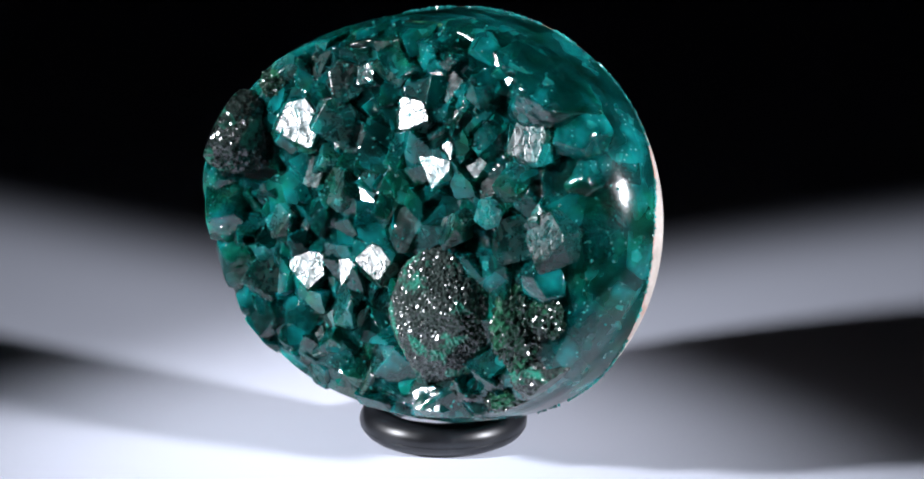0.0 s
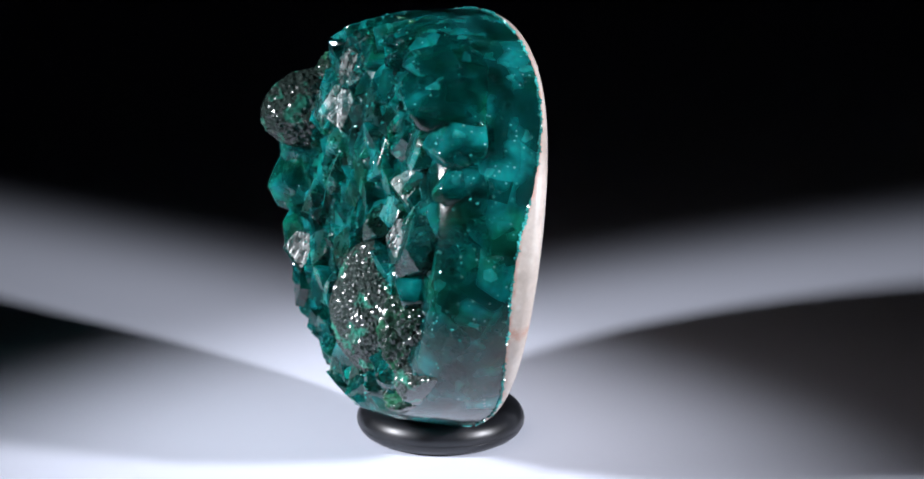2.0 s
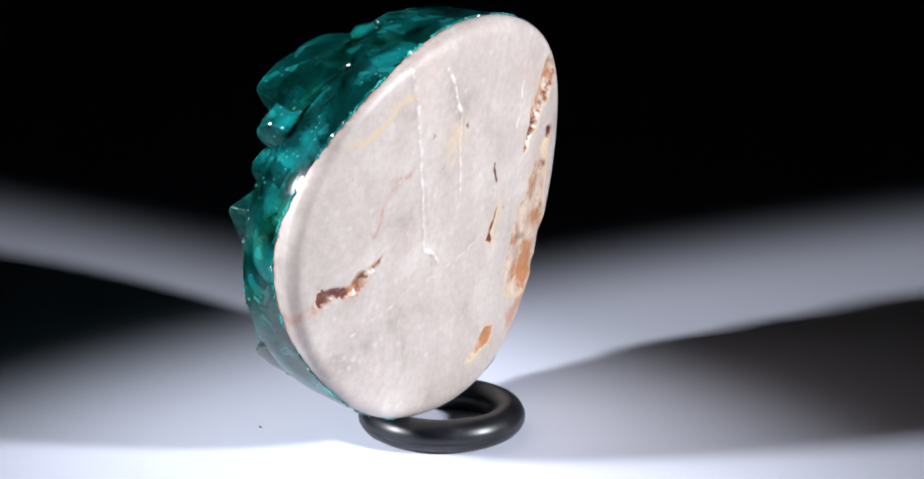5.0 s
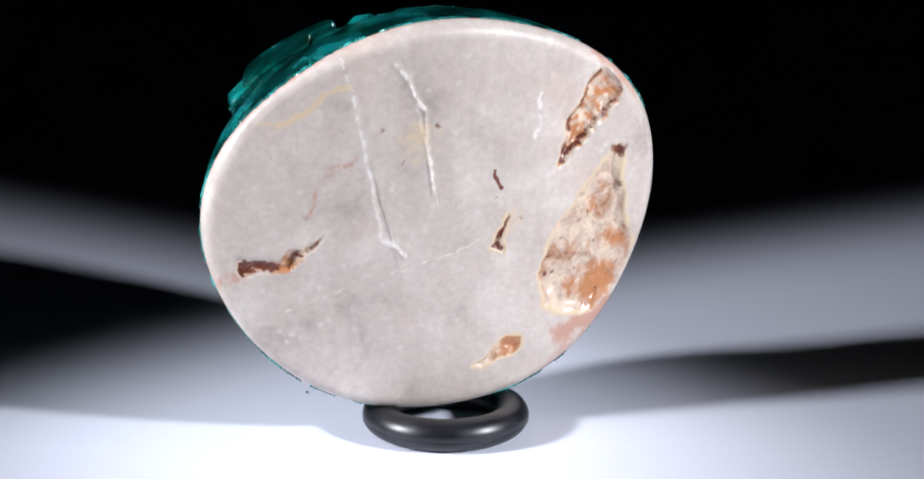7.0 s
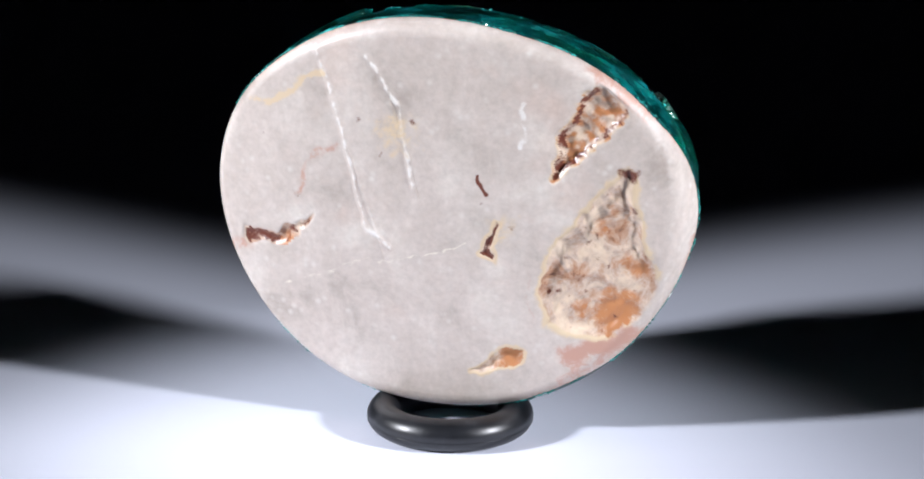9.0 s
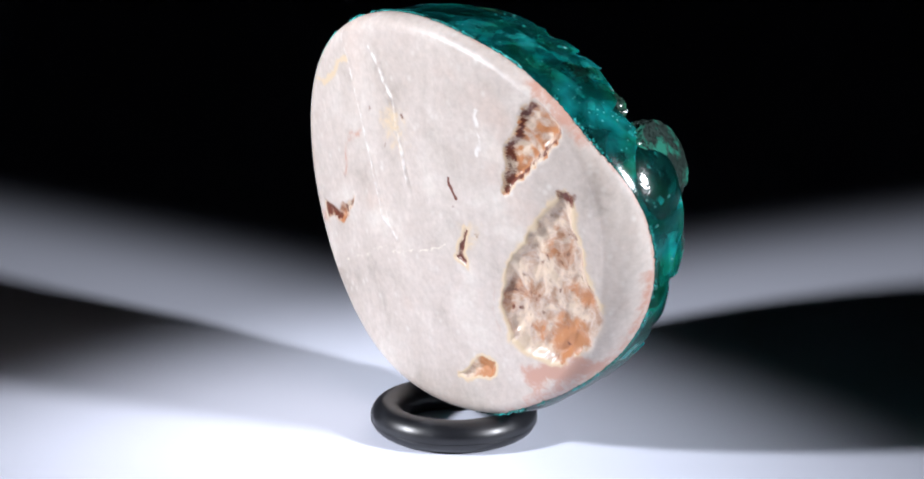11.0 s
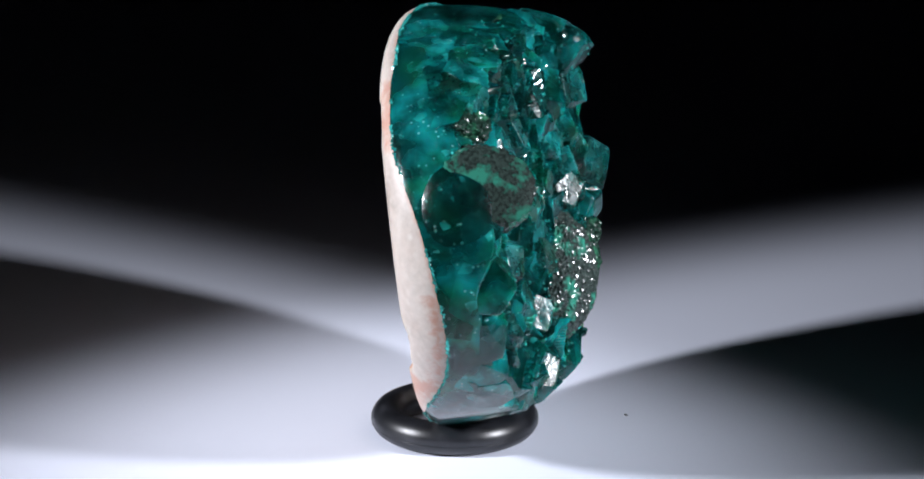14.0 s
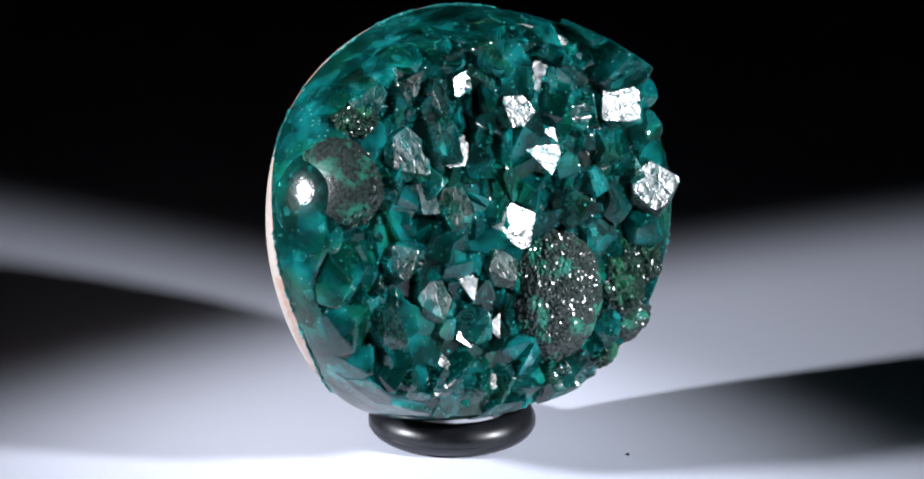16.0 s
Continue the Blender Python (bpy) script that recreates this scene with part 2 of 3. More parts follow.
def make_dust():
    m, nt, b = material("dark_dust")
    n = tex_noise(nt, coords(nt), 9000, 2)
    r = ramp(nt, n.outputs["Fac"], [(0.3, (0.01, 0.01, 0.01)), (0.7, (0.04, 0.035, 0.03))])
    nt.links.new(r.outputs[0], b.inputs["Base Color"])
    return m


PAPER, BOUNCE_GREY, RUBBER, MATRIX, DUST = make_paper(), make_bounce_grey(), make_rubber(), make_matrix(), make_dust()
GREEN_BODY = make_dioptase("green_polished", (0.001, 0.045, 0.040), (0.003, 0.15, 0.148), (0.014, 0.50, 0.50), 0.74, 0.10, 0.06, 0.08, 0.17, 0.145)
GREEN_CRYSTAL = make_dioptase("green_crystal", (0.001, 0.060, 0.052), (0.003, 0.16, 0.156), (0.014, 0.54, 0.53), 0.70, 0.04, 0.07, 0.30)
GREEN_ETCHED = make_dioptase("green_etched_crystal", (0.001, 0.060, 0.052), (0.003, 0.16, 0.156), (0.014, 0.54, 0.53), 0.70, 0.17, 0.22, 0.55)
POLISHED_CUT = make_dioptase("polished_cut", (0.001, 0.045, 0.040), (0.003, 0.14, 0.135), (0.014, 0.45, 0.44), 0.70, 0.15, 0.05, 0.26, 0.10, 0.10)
CUT_DOME = make_druse("cut_dome", (0.020, 0.032, 0.028), (0.022, 0.15, 0.105), 0.50, 0.2, 0.16)
DRUSE = make_druse("sparkling_druse", (0.034, 0.050, 0.045), (0.03, 0.24, 0.165), 0.52)
GRAIN = make_druse("teal_grain", (0.015, 0.20, 0.185), (0.06, 0.55, 0.52), 0.52)
MOSS = make_druse("green_druse", (0.012, 0.034, 0.024), (0.025, 0.14, 0.075), 0.52)


# ---- building helpers ----
def part(name, bm, mat, parent, label="", smooth=False):
    me = bpy.data.meshes.new(name)
    bm.normal_update()
    for f in bm.faces:
        f.smooth = smooth
    bm.to_mesh(me)
    bm.free()
    me.materials.append(mat)
    ob = new(name, me)
    ob.parent = parent
    if label:
        ob["label"] = label
    return ob


def mesh_of(name, verts, faces, mat, smooth):
    me = bpy.data.meshes.new(name)
    me.from_pydata(verts, [], faces)
    me.polygons.foreach_set("use_smooth", [smooth] * len(me.polygons))
    me.materials.append(mat)
    me.update()
    return me


# ---- setting ----
def build_setting():
    bm = bmesh.new()
    n = 96
    top = [bm.verts.new((0.30 * math.cos(6.28318 * i / n), 0.30 * math.sin(6.28318 * i / n), 0)) for i in range(n)]
    bm.faces.new(top)
    low = bmesh.ops.extrude_face_region(bm, geom=bm.faces[:])
    bmesh.ops.translate(bm, vec=(0, 0, -0.006), verts=[v for v in low["geom"] if isinstance(v, bmesh.types.BMVert)])
    bmesh.ops.recalc_face_normals(bm, faces=bm.faces[:])
    table = part("turntable", bm, PAPER, None)
    tagged(table, "round white matte turntable plate under the stone", "turntable")
    bm = bmesh.new()
    s, h = 0.55, 0.6
    for x, y, z, sx, sy, sz in ((0, 0, -0.016, s, s, 0.01),):
        bmesh.ops.create_cube(bm, size=1, matrix=Matrix.Translation((x, y, z)) @ Matrix.Diagonal((2 * sx, 2 * sy, 2 * sz, 1)))
    ob = part("ground", bm, BOUNCE_GREY, None)
    tagged(ob, "unseen dark grey cloth table top under the turntable", "table top", kind="structure")
    # Walls and ceiling stay out of view, added to return light to the plate.
    for name, x, y, sx, sy in (("wall_north", 0, s, s, 0.01), ("wall_south", 0, -s, s, 0.01), ("wall_east", s, 0, 0.01, s), ("wall_west", -s, 0, 0.01, s)):
        bm = bmesh.new()
        bmesh.ops.create_cube(bm, size=1, matrix=Matrix.Translation((x, y, h / 2 - 0.006)) @ Matrix.Diagonal((2 * sx, 2 * sy, h, 1)))
        tagged(part(name, bm, BOUNCE_GREY, None), "unseen dark grey backdrop added to bounce faint light", "backdrop", kind="structure")
    bm = bmesh.new()
    bmesh.ops.create_cube(bm, size=1, matrix=Matrix.Translation((0, 0, h)) @ Matrix.Diagonal((2 * s, 2 * s, 0.01, 1)))
    tagged(part("ceiling", bm, BOUNCE_GREY, None), "unseen dark grey cover added overhead to bounce faint light", "ceiling", kind="structure")
    return table


# ---- the ring and the dust ----
def build_ring():
    ring = tagged(new("rubber_ring"), "black rubber o-ring lying flat on the white turntable", "ring")
    bm = bmesh.new()
    n, k, big, tube = 128, 40, 116 * U, 28 * U
    rows = []
    for i in range(n):
        a = 2 * math.pi * i / n
        row = []
        for j in range(k):
            b = 2 * math.pi * j / k
            t = tube * (1 + (0.018 if j in (0, k - 1, 1) else 0.0) + 0.004 * noise.noise((math.cos(a) * 4, math.sin(a) * 4, b)))
            r = big + t * math.cos(b + 0.08)
            row.append(bm.verts.new((r * math.cos(a), r * math.sin(a), tube + t * math.sin(b + 0.08))))
        rows.append(row)
    for i in range(n):
        for j in range(k):
            bm.faces.new((rows[i][j], rows[(i + 1) % n][j], rows[(i + 1) % n][(j + 1) % k], rows[i][(j + 1) % k]))
    part("ring_body", bm, RUBBER, ring, smooth=True)
    bm = bmesh.new()
    rows = []
    for i in range(n):
        a = 2 * math.pi * i / n
        edge = big + tube * math.cos(0.25)
        w = (0.7 + 0.35 * noise.noise((math.cos(a) * 6, math.sin(a) * 6, 2.0))) * U
        rows.append([bm.verts.new(((edge + dx * w) * math.cos(a), (edge + dx * w) * math.sin(a), tube * (1 - math.sin(0.25)) + dz * w)) for dx, dz in ((-1, 0.8), (0.9, 0.5), (0.9, -0.5), (-1, -0.8))])
    for i in range(n):
        for j in range(4):
            bm.faces.new((rows[i][j], rows[i][(j + 1) % 4], rows[(i + 1) % n][(j + 1) % 4], rows[(i + 1) % n][j]))
    bmesh.ops.recalc_face_normals(bm, faces=bm.faces[:])
    part("mould_line", bm, RUBBER, ring, "thin raised mould line round the rubber", smooth=True)
    return ring


def build_dust():
    bm = bmesh.new()
    bmesh.ops.create_icosphere(bm, subdivisions=2, radius=1)
    for v in bm.verts:
        v.co = Vector((v.co.x * 4.5, v.co.y * 1.7, v.co.z * 1.2 + 1.1)) * U * (1 + 0.4 * noise.noise(v.co * 2))
    return tagged(part("dust_speck", bm, DUST, None), "tiny dark dust speck lying on the white turntable", "dust")


# ---- the stone ----
STONE = tagged(new("mineral_specimen"), "polished green dioptase slab on pale quartz standing in a rubber ring", "mineral specimen")


def seg_dist(x, z, pts):
    best = 1e9
    for (ax, az), (bx, bz) in zip(pts, pts[1:]):
        dx, dz = bx - ax, bz - az
        t = max(0.0, min(1.0, ((x - ax) * dx + (z - az) * dz) / (dx * dx + dz * dz)))
        best = min(best, math.hypot(x - ax - t * dx, z - az - t * dz))
    return best


def inside(x, z, pts):
    """Signed distance to a closed outline, positive inside."""
    d, odd = seg_dist(x, z, pts + pts[:1]), False
    for (ax, az), (bx, bz) in zip(pts, pts[1:] + pts[:1]):
        if (az > z) != (bz > z) and x < (bx - ax) * (z - az) / (bz - az) + ax:
            odd = not odd
    return d if odd else -d


CAVITY_BIG = [(-309, 443), (-198, 319), (-165, 232), (-171, 167), (-251, 141), (-331, 171), (-369, 226), (-338, 279), (-320, 375)]
CAVITY_TOP = [(-271, 606), (-320, 562), (-293, 515), (-221, 451), (-187, 425), (-205, 508), (-238, 570)]
CAVITY_LOW = [(-45, 73), (-80, 78), (-124, 92), (-128, 118), (-85, 106)]
CAVITY_EDGE = [(366, 270), (290, 274), (262, 295), (229, 335), (280, 310), (300, 292), (366, 288)]
CAVITY_MID = [(-94, 342), (-78, 316), (-70, 288), (-84, 284), (-88, 316)]
RIDGE_A = [(212, 643), (175, 521), (157, 428), (134, 328), (95, 296)]
RIDGE_B = [(120, 625), (68, 544), (58, 472), (47, 399)]
VEIN = [(293, 200), (160, 252), (70, 270), (-40, 310)]
TAN_VEIN = [(337, 528), (273, 545), (203, 593)]
CRACK = [(-67, 433), (-77, 396)]
WHITE_MARK = [(-142, 560), (-137, 486)]
SPOTS = ((320, 469, 5), (260, 368, 6), (103, 458, 7), (43, 517, 6), (141, 512, 7), (-66, 386, 5), (-118, 338, 7))


def build_matrix():
    n, rings, skirt = 420, 190, 22
    verts, faces, cav, iron, vein, tan, ridge, blush, amber = [], [], [], [], [], [], [], [], []
    for k in range(rings + skirt + 1):
        for i in range(n):
            a = 2 * math.pi * i / n
            if k <= rings:
                r = (rim(a) - bevel(a)) * max(k, 0.01) / rings
                y = back_face(CX + r * math.cos(a))
            else:
                y = back_edge(a) + (seam(a) - back_edge(a)) * (k - rings) / skirt
                r = side(a, y)
            x, z = CX + r * math.cos(a), CZ + r * math.sin(a)
            p = (x / 40, z / 40, 0)
            j1, j2 = noise.noise(p), noise.noise((x / 14, z / 14, 3))
            wx, wz = x + 9 * j1 + 4 * j2, z + 9 * noise.noise((x / 40, z / 40, 9)) + 4 * j2
            big, top = inside(wx, wz, CAVITY_BIG), inside(wx, wz, CAVITY_TOP)
            low, edge, mid = inside(wx, wz, CAVITY_LOW), inside(wx, wz, CAVITY_EDGE), inside(wx, wz, CAVITY_MID)
            face = max(0.0, 1 - max(0, k - rings) / 6)
            c = max(min(1, (d + 5) / 10) for d in (big, top, low, edge + 1, mid + 1)) * face
            c = max(c, 0.0)
            rough = noise.turbulence(Vector((x / 22, z / 22, 1.7)), 4, False)
            depth = 0.0
            for d, full in ((big, 15), (top, 17), (low, 9), (edge, 11), (mid, 10)):
                if d > -4:
                    depth = max(depth, full * min(1, (d + 4) / 16) * (0.75 + 0.28 * rough))
            y -= depth * face
            ra = seg_dist(wx * 0.5 + x * 0.5, wz, RIDGE_A)
            rb = seg_dist(wx * 0.6 + x * 0.4, wz, RIDGE_B)
            ma = max(0.0, 1 - ra / (3.6 + 3.5 * max(0.0, j2 + 0.4))) * (0.9 + 0.3 * j1)
            mb = max(0.0, 1 - rb / (4.2 + 4 * max(0.0, j2 + 0.3))) * (0.85 + 0.4 * max(0.0, j2 + 0.2))
            y += 2.6 * (ma + 0.9 * mb) * face
            if ra < 60 and x < 150 + 0.3 * (z - 430):
                y += 1.6 * (1 - ra / 60) * face
            if rb < 40 and x < 60 + 0.25 * (z - 470):
                y -= 1.8 * (1 - rb / 40) * face
            ma2 = max(ma, mb, max(0.0, 1 - seg_dist(wx, wz, WHITE_MARK) / 7))
            mv = max(0.0, 1 - seg_dist(wx, wz + 6 * j1, VEIN) / (3.4 + 2.5 * j2)) * (0.5 + 0.5 * j1)
            mt = max(0.0, 0.8 - seg_dist(wx, wz, TAN_VEIN) / 11, 0.42 - math.hypot(wx - 75, wz - 500) / 150 + 0.25 * j2, 0.38 - math.hypot(wx + 105, wz - 330) / 110 + 0.2 * j2)
            mt = max(mt, max(0.0, 0.72 - abs(big + 2) / 16), max(0.0, 0.6 - abs(top + 1) / 9), max(0.0, 0.8 - abs(low + 3) / 9), max(0.0, 0.8 - abs(mid + 4) / 9))
            mi = max(0.0, 1 - seg_dist(wx, wz, CRACK) / 5) * 0.9
            for sx, sz, sr in SPOTS:
                mi = max(mi, 0.44 * max(0.0, 1 - math.hypot(wx - sx, wz - sz) / (1.6 * sr)))
            if edge > 0.5:
                mi = max(mi, 0.40 + 0.25 * (x > 300))
            if mid > -1:
                mi = max(mi, 0.6)
            if top > 0 and top < 9:
                mi = max(mi, 0.55 + 0.3 * j2)
            if big > 3 or top > 3:
                mi = max(mi, 0.75 * max(0.0, noise.noise((x / 9, z / 12, 5.0)) - 0.12))
            mi = max(mi, 0.75 * max(0.0, 1 - math.hypot(wx + 309, wz - 435) / 26), 0.5 * max(0.0, 1 - math.hypot(wx + 248, wz - 305) / 16), 0.55 * max(0.0, 1 - math.hypot(wx + 318, wz - 365) / 16), 0.5 * max(0.0, 1 - math.hypot(wx + 262, wz - 152) / 14))
            mb2 = max(0.0, 0.55 - abs(y - seam(a)) / 16) if k > rings - 6 else 0.0
            mb2 = max(mb2, max(0.0, 1.0 - seg_dist(wx, wz, [(-215, 108), (-310, 138)]) / 34), max(0.0, 0.55 - seg_dist(wx, wz, [(372, 262), (398, 246)]) / 40),
                      max(0.0, 0.42 - seg_dist(wx, wz, [(260, 372), (240, 430), (180, 470)]) / 26), max(0.0, 0.85 - seg_dist(wx, wz, [(-262, 622), (-345, 540)]) / 34),
                      max(0.0, 0.30 - seg_dist(wx, wz, [(-140, 260), (-150, 160)]) / 30))
            am = max(0.0, 0.95 - math.hypot(wx + 288, wz - 176) / 66, 0.7 - math.hypot(wx + 318, wz - 262) / 46, 0.62 - math.hypot(wx + 232, wz - 190) / 50, 0.6 - math.hypot(wx + 262, wz - 340) / 44) if big > -2 else 0.0
            if top > -3:
                am = 0.26 + 0.7 * j2
            if low > -2:
                am = max(am, 0.6 - abs(wx + 110) / 90)
            if edge > -3:
                am = max(am, 0.8 - math.hypot(wx - 285, wz - 278) / 40)
            # brownish side below the big cavity
            if k > rings and 3.2 < a < 4.1:
                mb2 = max(mb2, 0.5 * max(0.0, 1 - abs(y - seam(a) - 12) / 30))
            for store, v in ((cav, c), (iron, mi * face), (vein, mv), (tan, mt * face), (ridge, ma2 * (0.72 + 0.5 * j2)), (blush, mb2), (amber, am * face)):
                store.append(v)
            verts.append((x * U, y * U, z * U))
    for k in range(rings + skirt):
        for i in range(n):
            j = (i + 1) % n
            faces.append((k * n + i, k * n + j, (k + 1) * n + j, (k + 1) * n + i))
    me = mesh_of("matrix", verts, faces, MATRIX, True)
    for name, values in (("cavity", cav), ("iron", iron), ("vein", vein), ("tan", tan), ("ridge", ridge), ("blush", blush), ("amber", amber)):
        at = me.attributes.new(name, "FLOAT", "POINT")
        at.data.foreach_set("value", values)
    ob = new("matrix", me)
    ob.parent = STONE
    tagged(ob, "pale pinkish polished quartz back with brown cavities")


DOMES = (("dome", 96, -168, 205, 98, 94, 118, DRUSE, "dark sparkling botryoidal dome"),
         ("dome", -330, -205, 450, 57, 86, 72, CUT_DOME, "dark sparkling dome cut by the polished rim"),
         ("dome", 242, -158, 205, 56, 74, 84, MOSS, "green and dark druse mound"),
         ("dome", 268, -138, 132, 66, 66, 52, DRUSE, "dark sparkling low mound"),
         ("dome", 205, -135, 82, 50, 60, 36, MOSS, "green druse mound"),
         ("moss_patch", -268, -150, 538, 44, 62, 36, MOSS, "mossy green druse patch"),
         ("moss_patch", 0, -130, 662, 60, 44, 22, MOSS, "mossy green druse patch"),
         ("moss_patch", 296, -158, 232, 44, 66, 50, MOSS, "mossy green druse patch"))


def build_dome(spec, seed):
    name, x, y, z, rx, ry, rz, mat, label = spec
    bm = bmesh.new()
    bmesh.ops.create_icosphere(bm, subdivisions=6 if rx > 80 else 5, radius=1)
    rnd = random.Random(seed)
    drop = []
    for v in bm.verts:
        d = v.co.normalized()
        if d.y > 0.55:
            drop.append(v)
            continue
        lump = 1 + 0.07 * noise.noise(d * 2.3 + Vector((seed, 0, 0))) + (0.10 * noise.noise(d * 6 + Vector((0, seed, 0))) if mat == MOSS else 0.02 * noise.noise(d * 7))
        lump += rnd.uniform(-1, 1) * (0.045 if mat == MOSS else 0.022 if rx > 80 else 0.034)
        p = Vector((x + d.x * rx * lump, y + d.y * ry * lump, z + d.z * rz * lump))
        a, r = math.atan2(p.z - CZ, p.x - CX), math.hypot(p.z - CZ, p.x - CX)
        lim = rim(a) - 4 - max(0.0, -125 - p.y) ** 2 / 440 if mat == CUT_DOME else side(a, max(p.y, -150)) - 3 - max(0.0, -165 - p.y) ** 2 / 480
        if r > lim:
            p.x, p.z = CX + lim * math.cos(a), CZ + lim * math.sin(a)
        v.co = p * U
    bmesh.ops.delete(bm, geom=drop, context="VERTS")
    part(name, bm, mat, STONE, label)


def build_polished_cut():
    """The dome's outer flank, ground flush with the rim of the slab."""
    bm = bmesh.new()
    n, rings = 72, 26
    rows = []
    for k in range(rings + 1):
        q = k / rings
        row = []
        for i in range(n):
            t = 2 * math.pi * i / n
            a = 2.88 + 0.19 * q * math.cos(t) * (1 + 0.06 * math.sin(3 * t))
            y = -182 + 74 * q * math.sin(t) * (1 + 0.05 * math.cos(2 * t))
            r = rim(a) - max(0.0, -125 - y) ** 2 / 420 + 2.0 - 12.0 * q ** 3
            row.append(bm.verts.new(Vector((CX + r * math.cos(a), y, CZ + r * math.sin(a))) * U))
        rows.append(row)
    for k in range(rings):
        for i in range(n):
            bm.faces.new((rows[k][i], rows[k][(i + 1) % n], rows[k + 1][(i + 1) % n], rows[k + 1][i]))
    bmesh.ops.remove_doubles(bm, verts=rows[0], dist=1e-7)
    bmesh.ops.recalc_face_normals(bm, faces=bm.faces[:])
    part("polished_cut", bm, POLISHED_CUT, STONE, "glossy ground flank of the dark dome", smooth=True)


def cell_field(seed, count, span):
    """Tilted facets scattered over the front, the nearest one giving its height."""
    rnd = random.Random(seed)
    pts = np.array([(rnd.uniform(-430, 430), rnd.uniform(-40, 700)) for _ in range(count)])
    tilt = np.array([(rnd.uniform(-1, 1) * span, rnd.uniform(-1, 1) * span, rnd.uniform(-1, 1)) for _ in range(count)])
    return pts, tilt


def build_green_body():
    n, skirt, rings = 400, 60, 150
    pts, tilt = cell_field(5, 460, 0.42)
    verts, faces = [], []
    lip = -198.0
    for k in range(skirt + rings + 1):
        for i in range(n):
            a = 2 * math.pi * i / n
            w = polish(a)
            end = lip + 34 * (1 - w) - 40 * around(a, 2.90, 0.26, 4)
            if k <= skirt:
                y = seam(a) + (end - seam(a)) * k / skirt
                r = side(a, y)
                x, z = CX + r * math.cos(a), CZ + r * math.sin(a)
            else:
                q = 1 - (k - skirt) / rings
                r = side(a, end) * max(q, 0.001)
                x, z = CX + r * math.cos(a), CZ + r * math.sin(a)
                d = np.hypot(pts[:, 0] - x, pts[:, 1] - z)
                c = int(d.argmin())
                inward = side(a, end) - r
                grow = max(0.0, min(1.0, (inward - 34 * w) / 26))
                y = end + (-203 - end) * grow + grow * (12 * tilt[c, 2] + tilt[c, 0] * (x - pts[c, 0]) + tilt[c, 1] * (z - pts[c, 1]))
                y -= 5 * w * math.sin(min(1.0, inward / 40) * 1.57) * (1 - grow)
            verts.append((x * U, y * U, z * U))
    for k in range(skirt + rings):
        for i in range(n):
            j = (i + 1) % n
            faces.append((k * n + i, k * n + j, (k + 1) * n + j, (k + 1) * n + i))
    me = mesh_of("green_body", verts, faces, GREEN_BODY, True)
    me.polygons.foreach_set("use_smooth", [p < (skirt + 14) * n for p in range(len(faces))])
    ob = new("green_body", me)
    ob.parent = STONE
    tagged(ob, "polished deep green crystal body with painted teal inner glints")


def cut(bm, co, no):
    geom = bm.verts[:] + bm.edges[:] + bm.faces[:]
    got = bmesh.ops.bisect_plane(bm, geom=geom, plane_co=co, plane_no=no, clear_outer=True)
    edges = [e for e in got["geom_cut"] if isinstance(e, bmesh.types.BMEdge)]
    if edges:
        bmesh.ops.contextual_create(bm, geom=edges)


def facing(t, lamp, x, z):
    """The slab-frame normal of a face at (x, z) that throws a lamp's light to the lens at t."""
    m = pose(0, 0, AXIS_H, LEAN, 0, YAW + SPIN * t)
    p = m @ (Vector((x, -220, z)) * U)
    n = (lamp - p).normalized() + (EYE.translation - p).normalized()
    return (m.to_3x3().inverted() @ n).normalized()


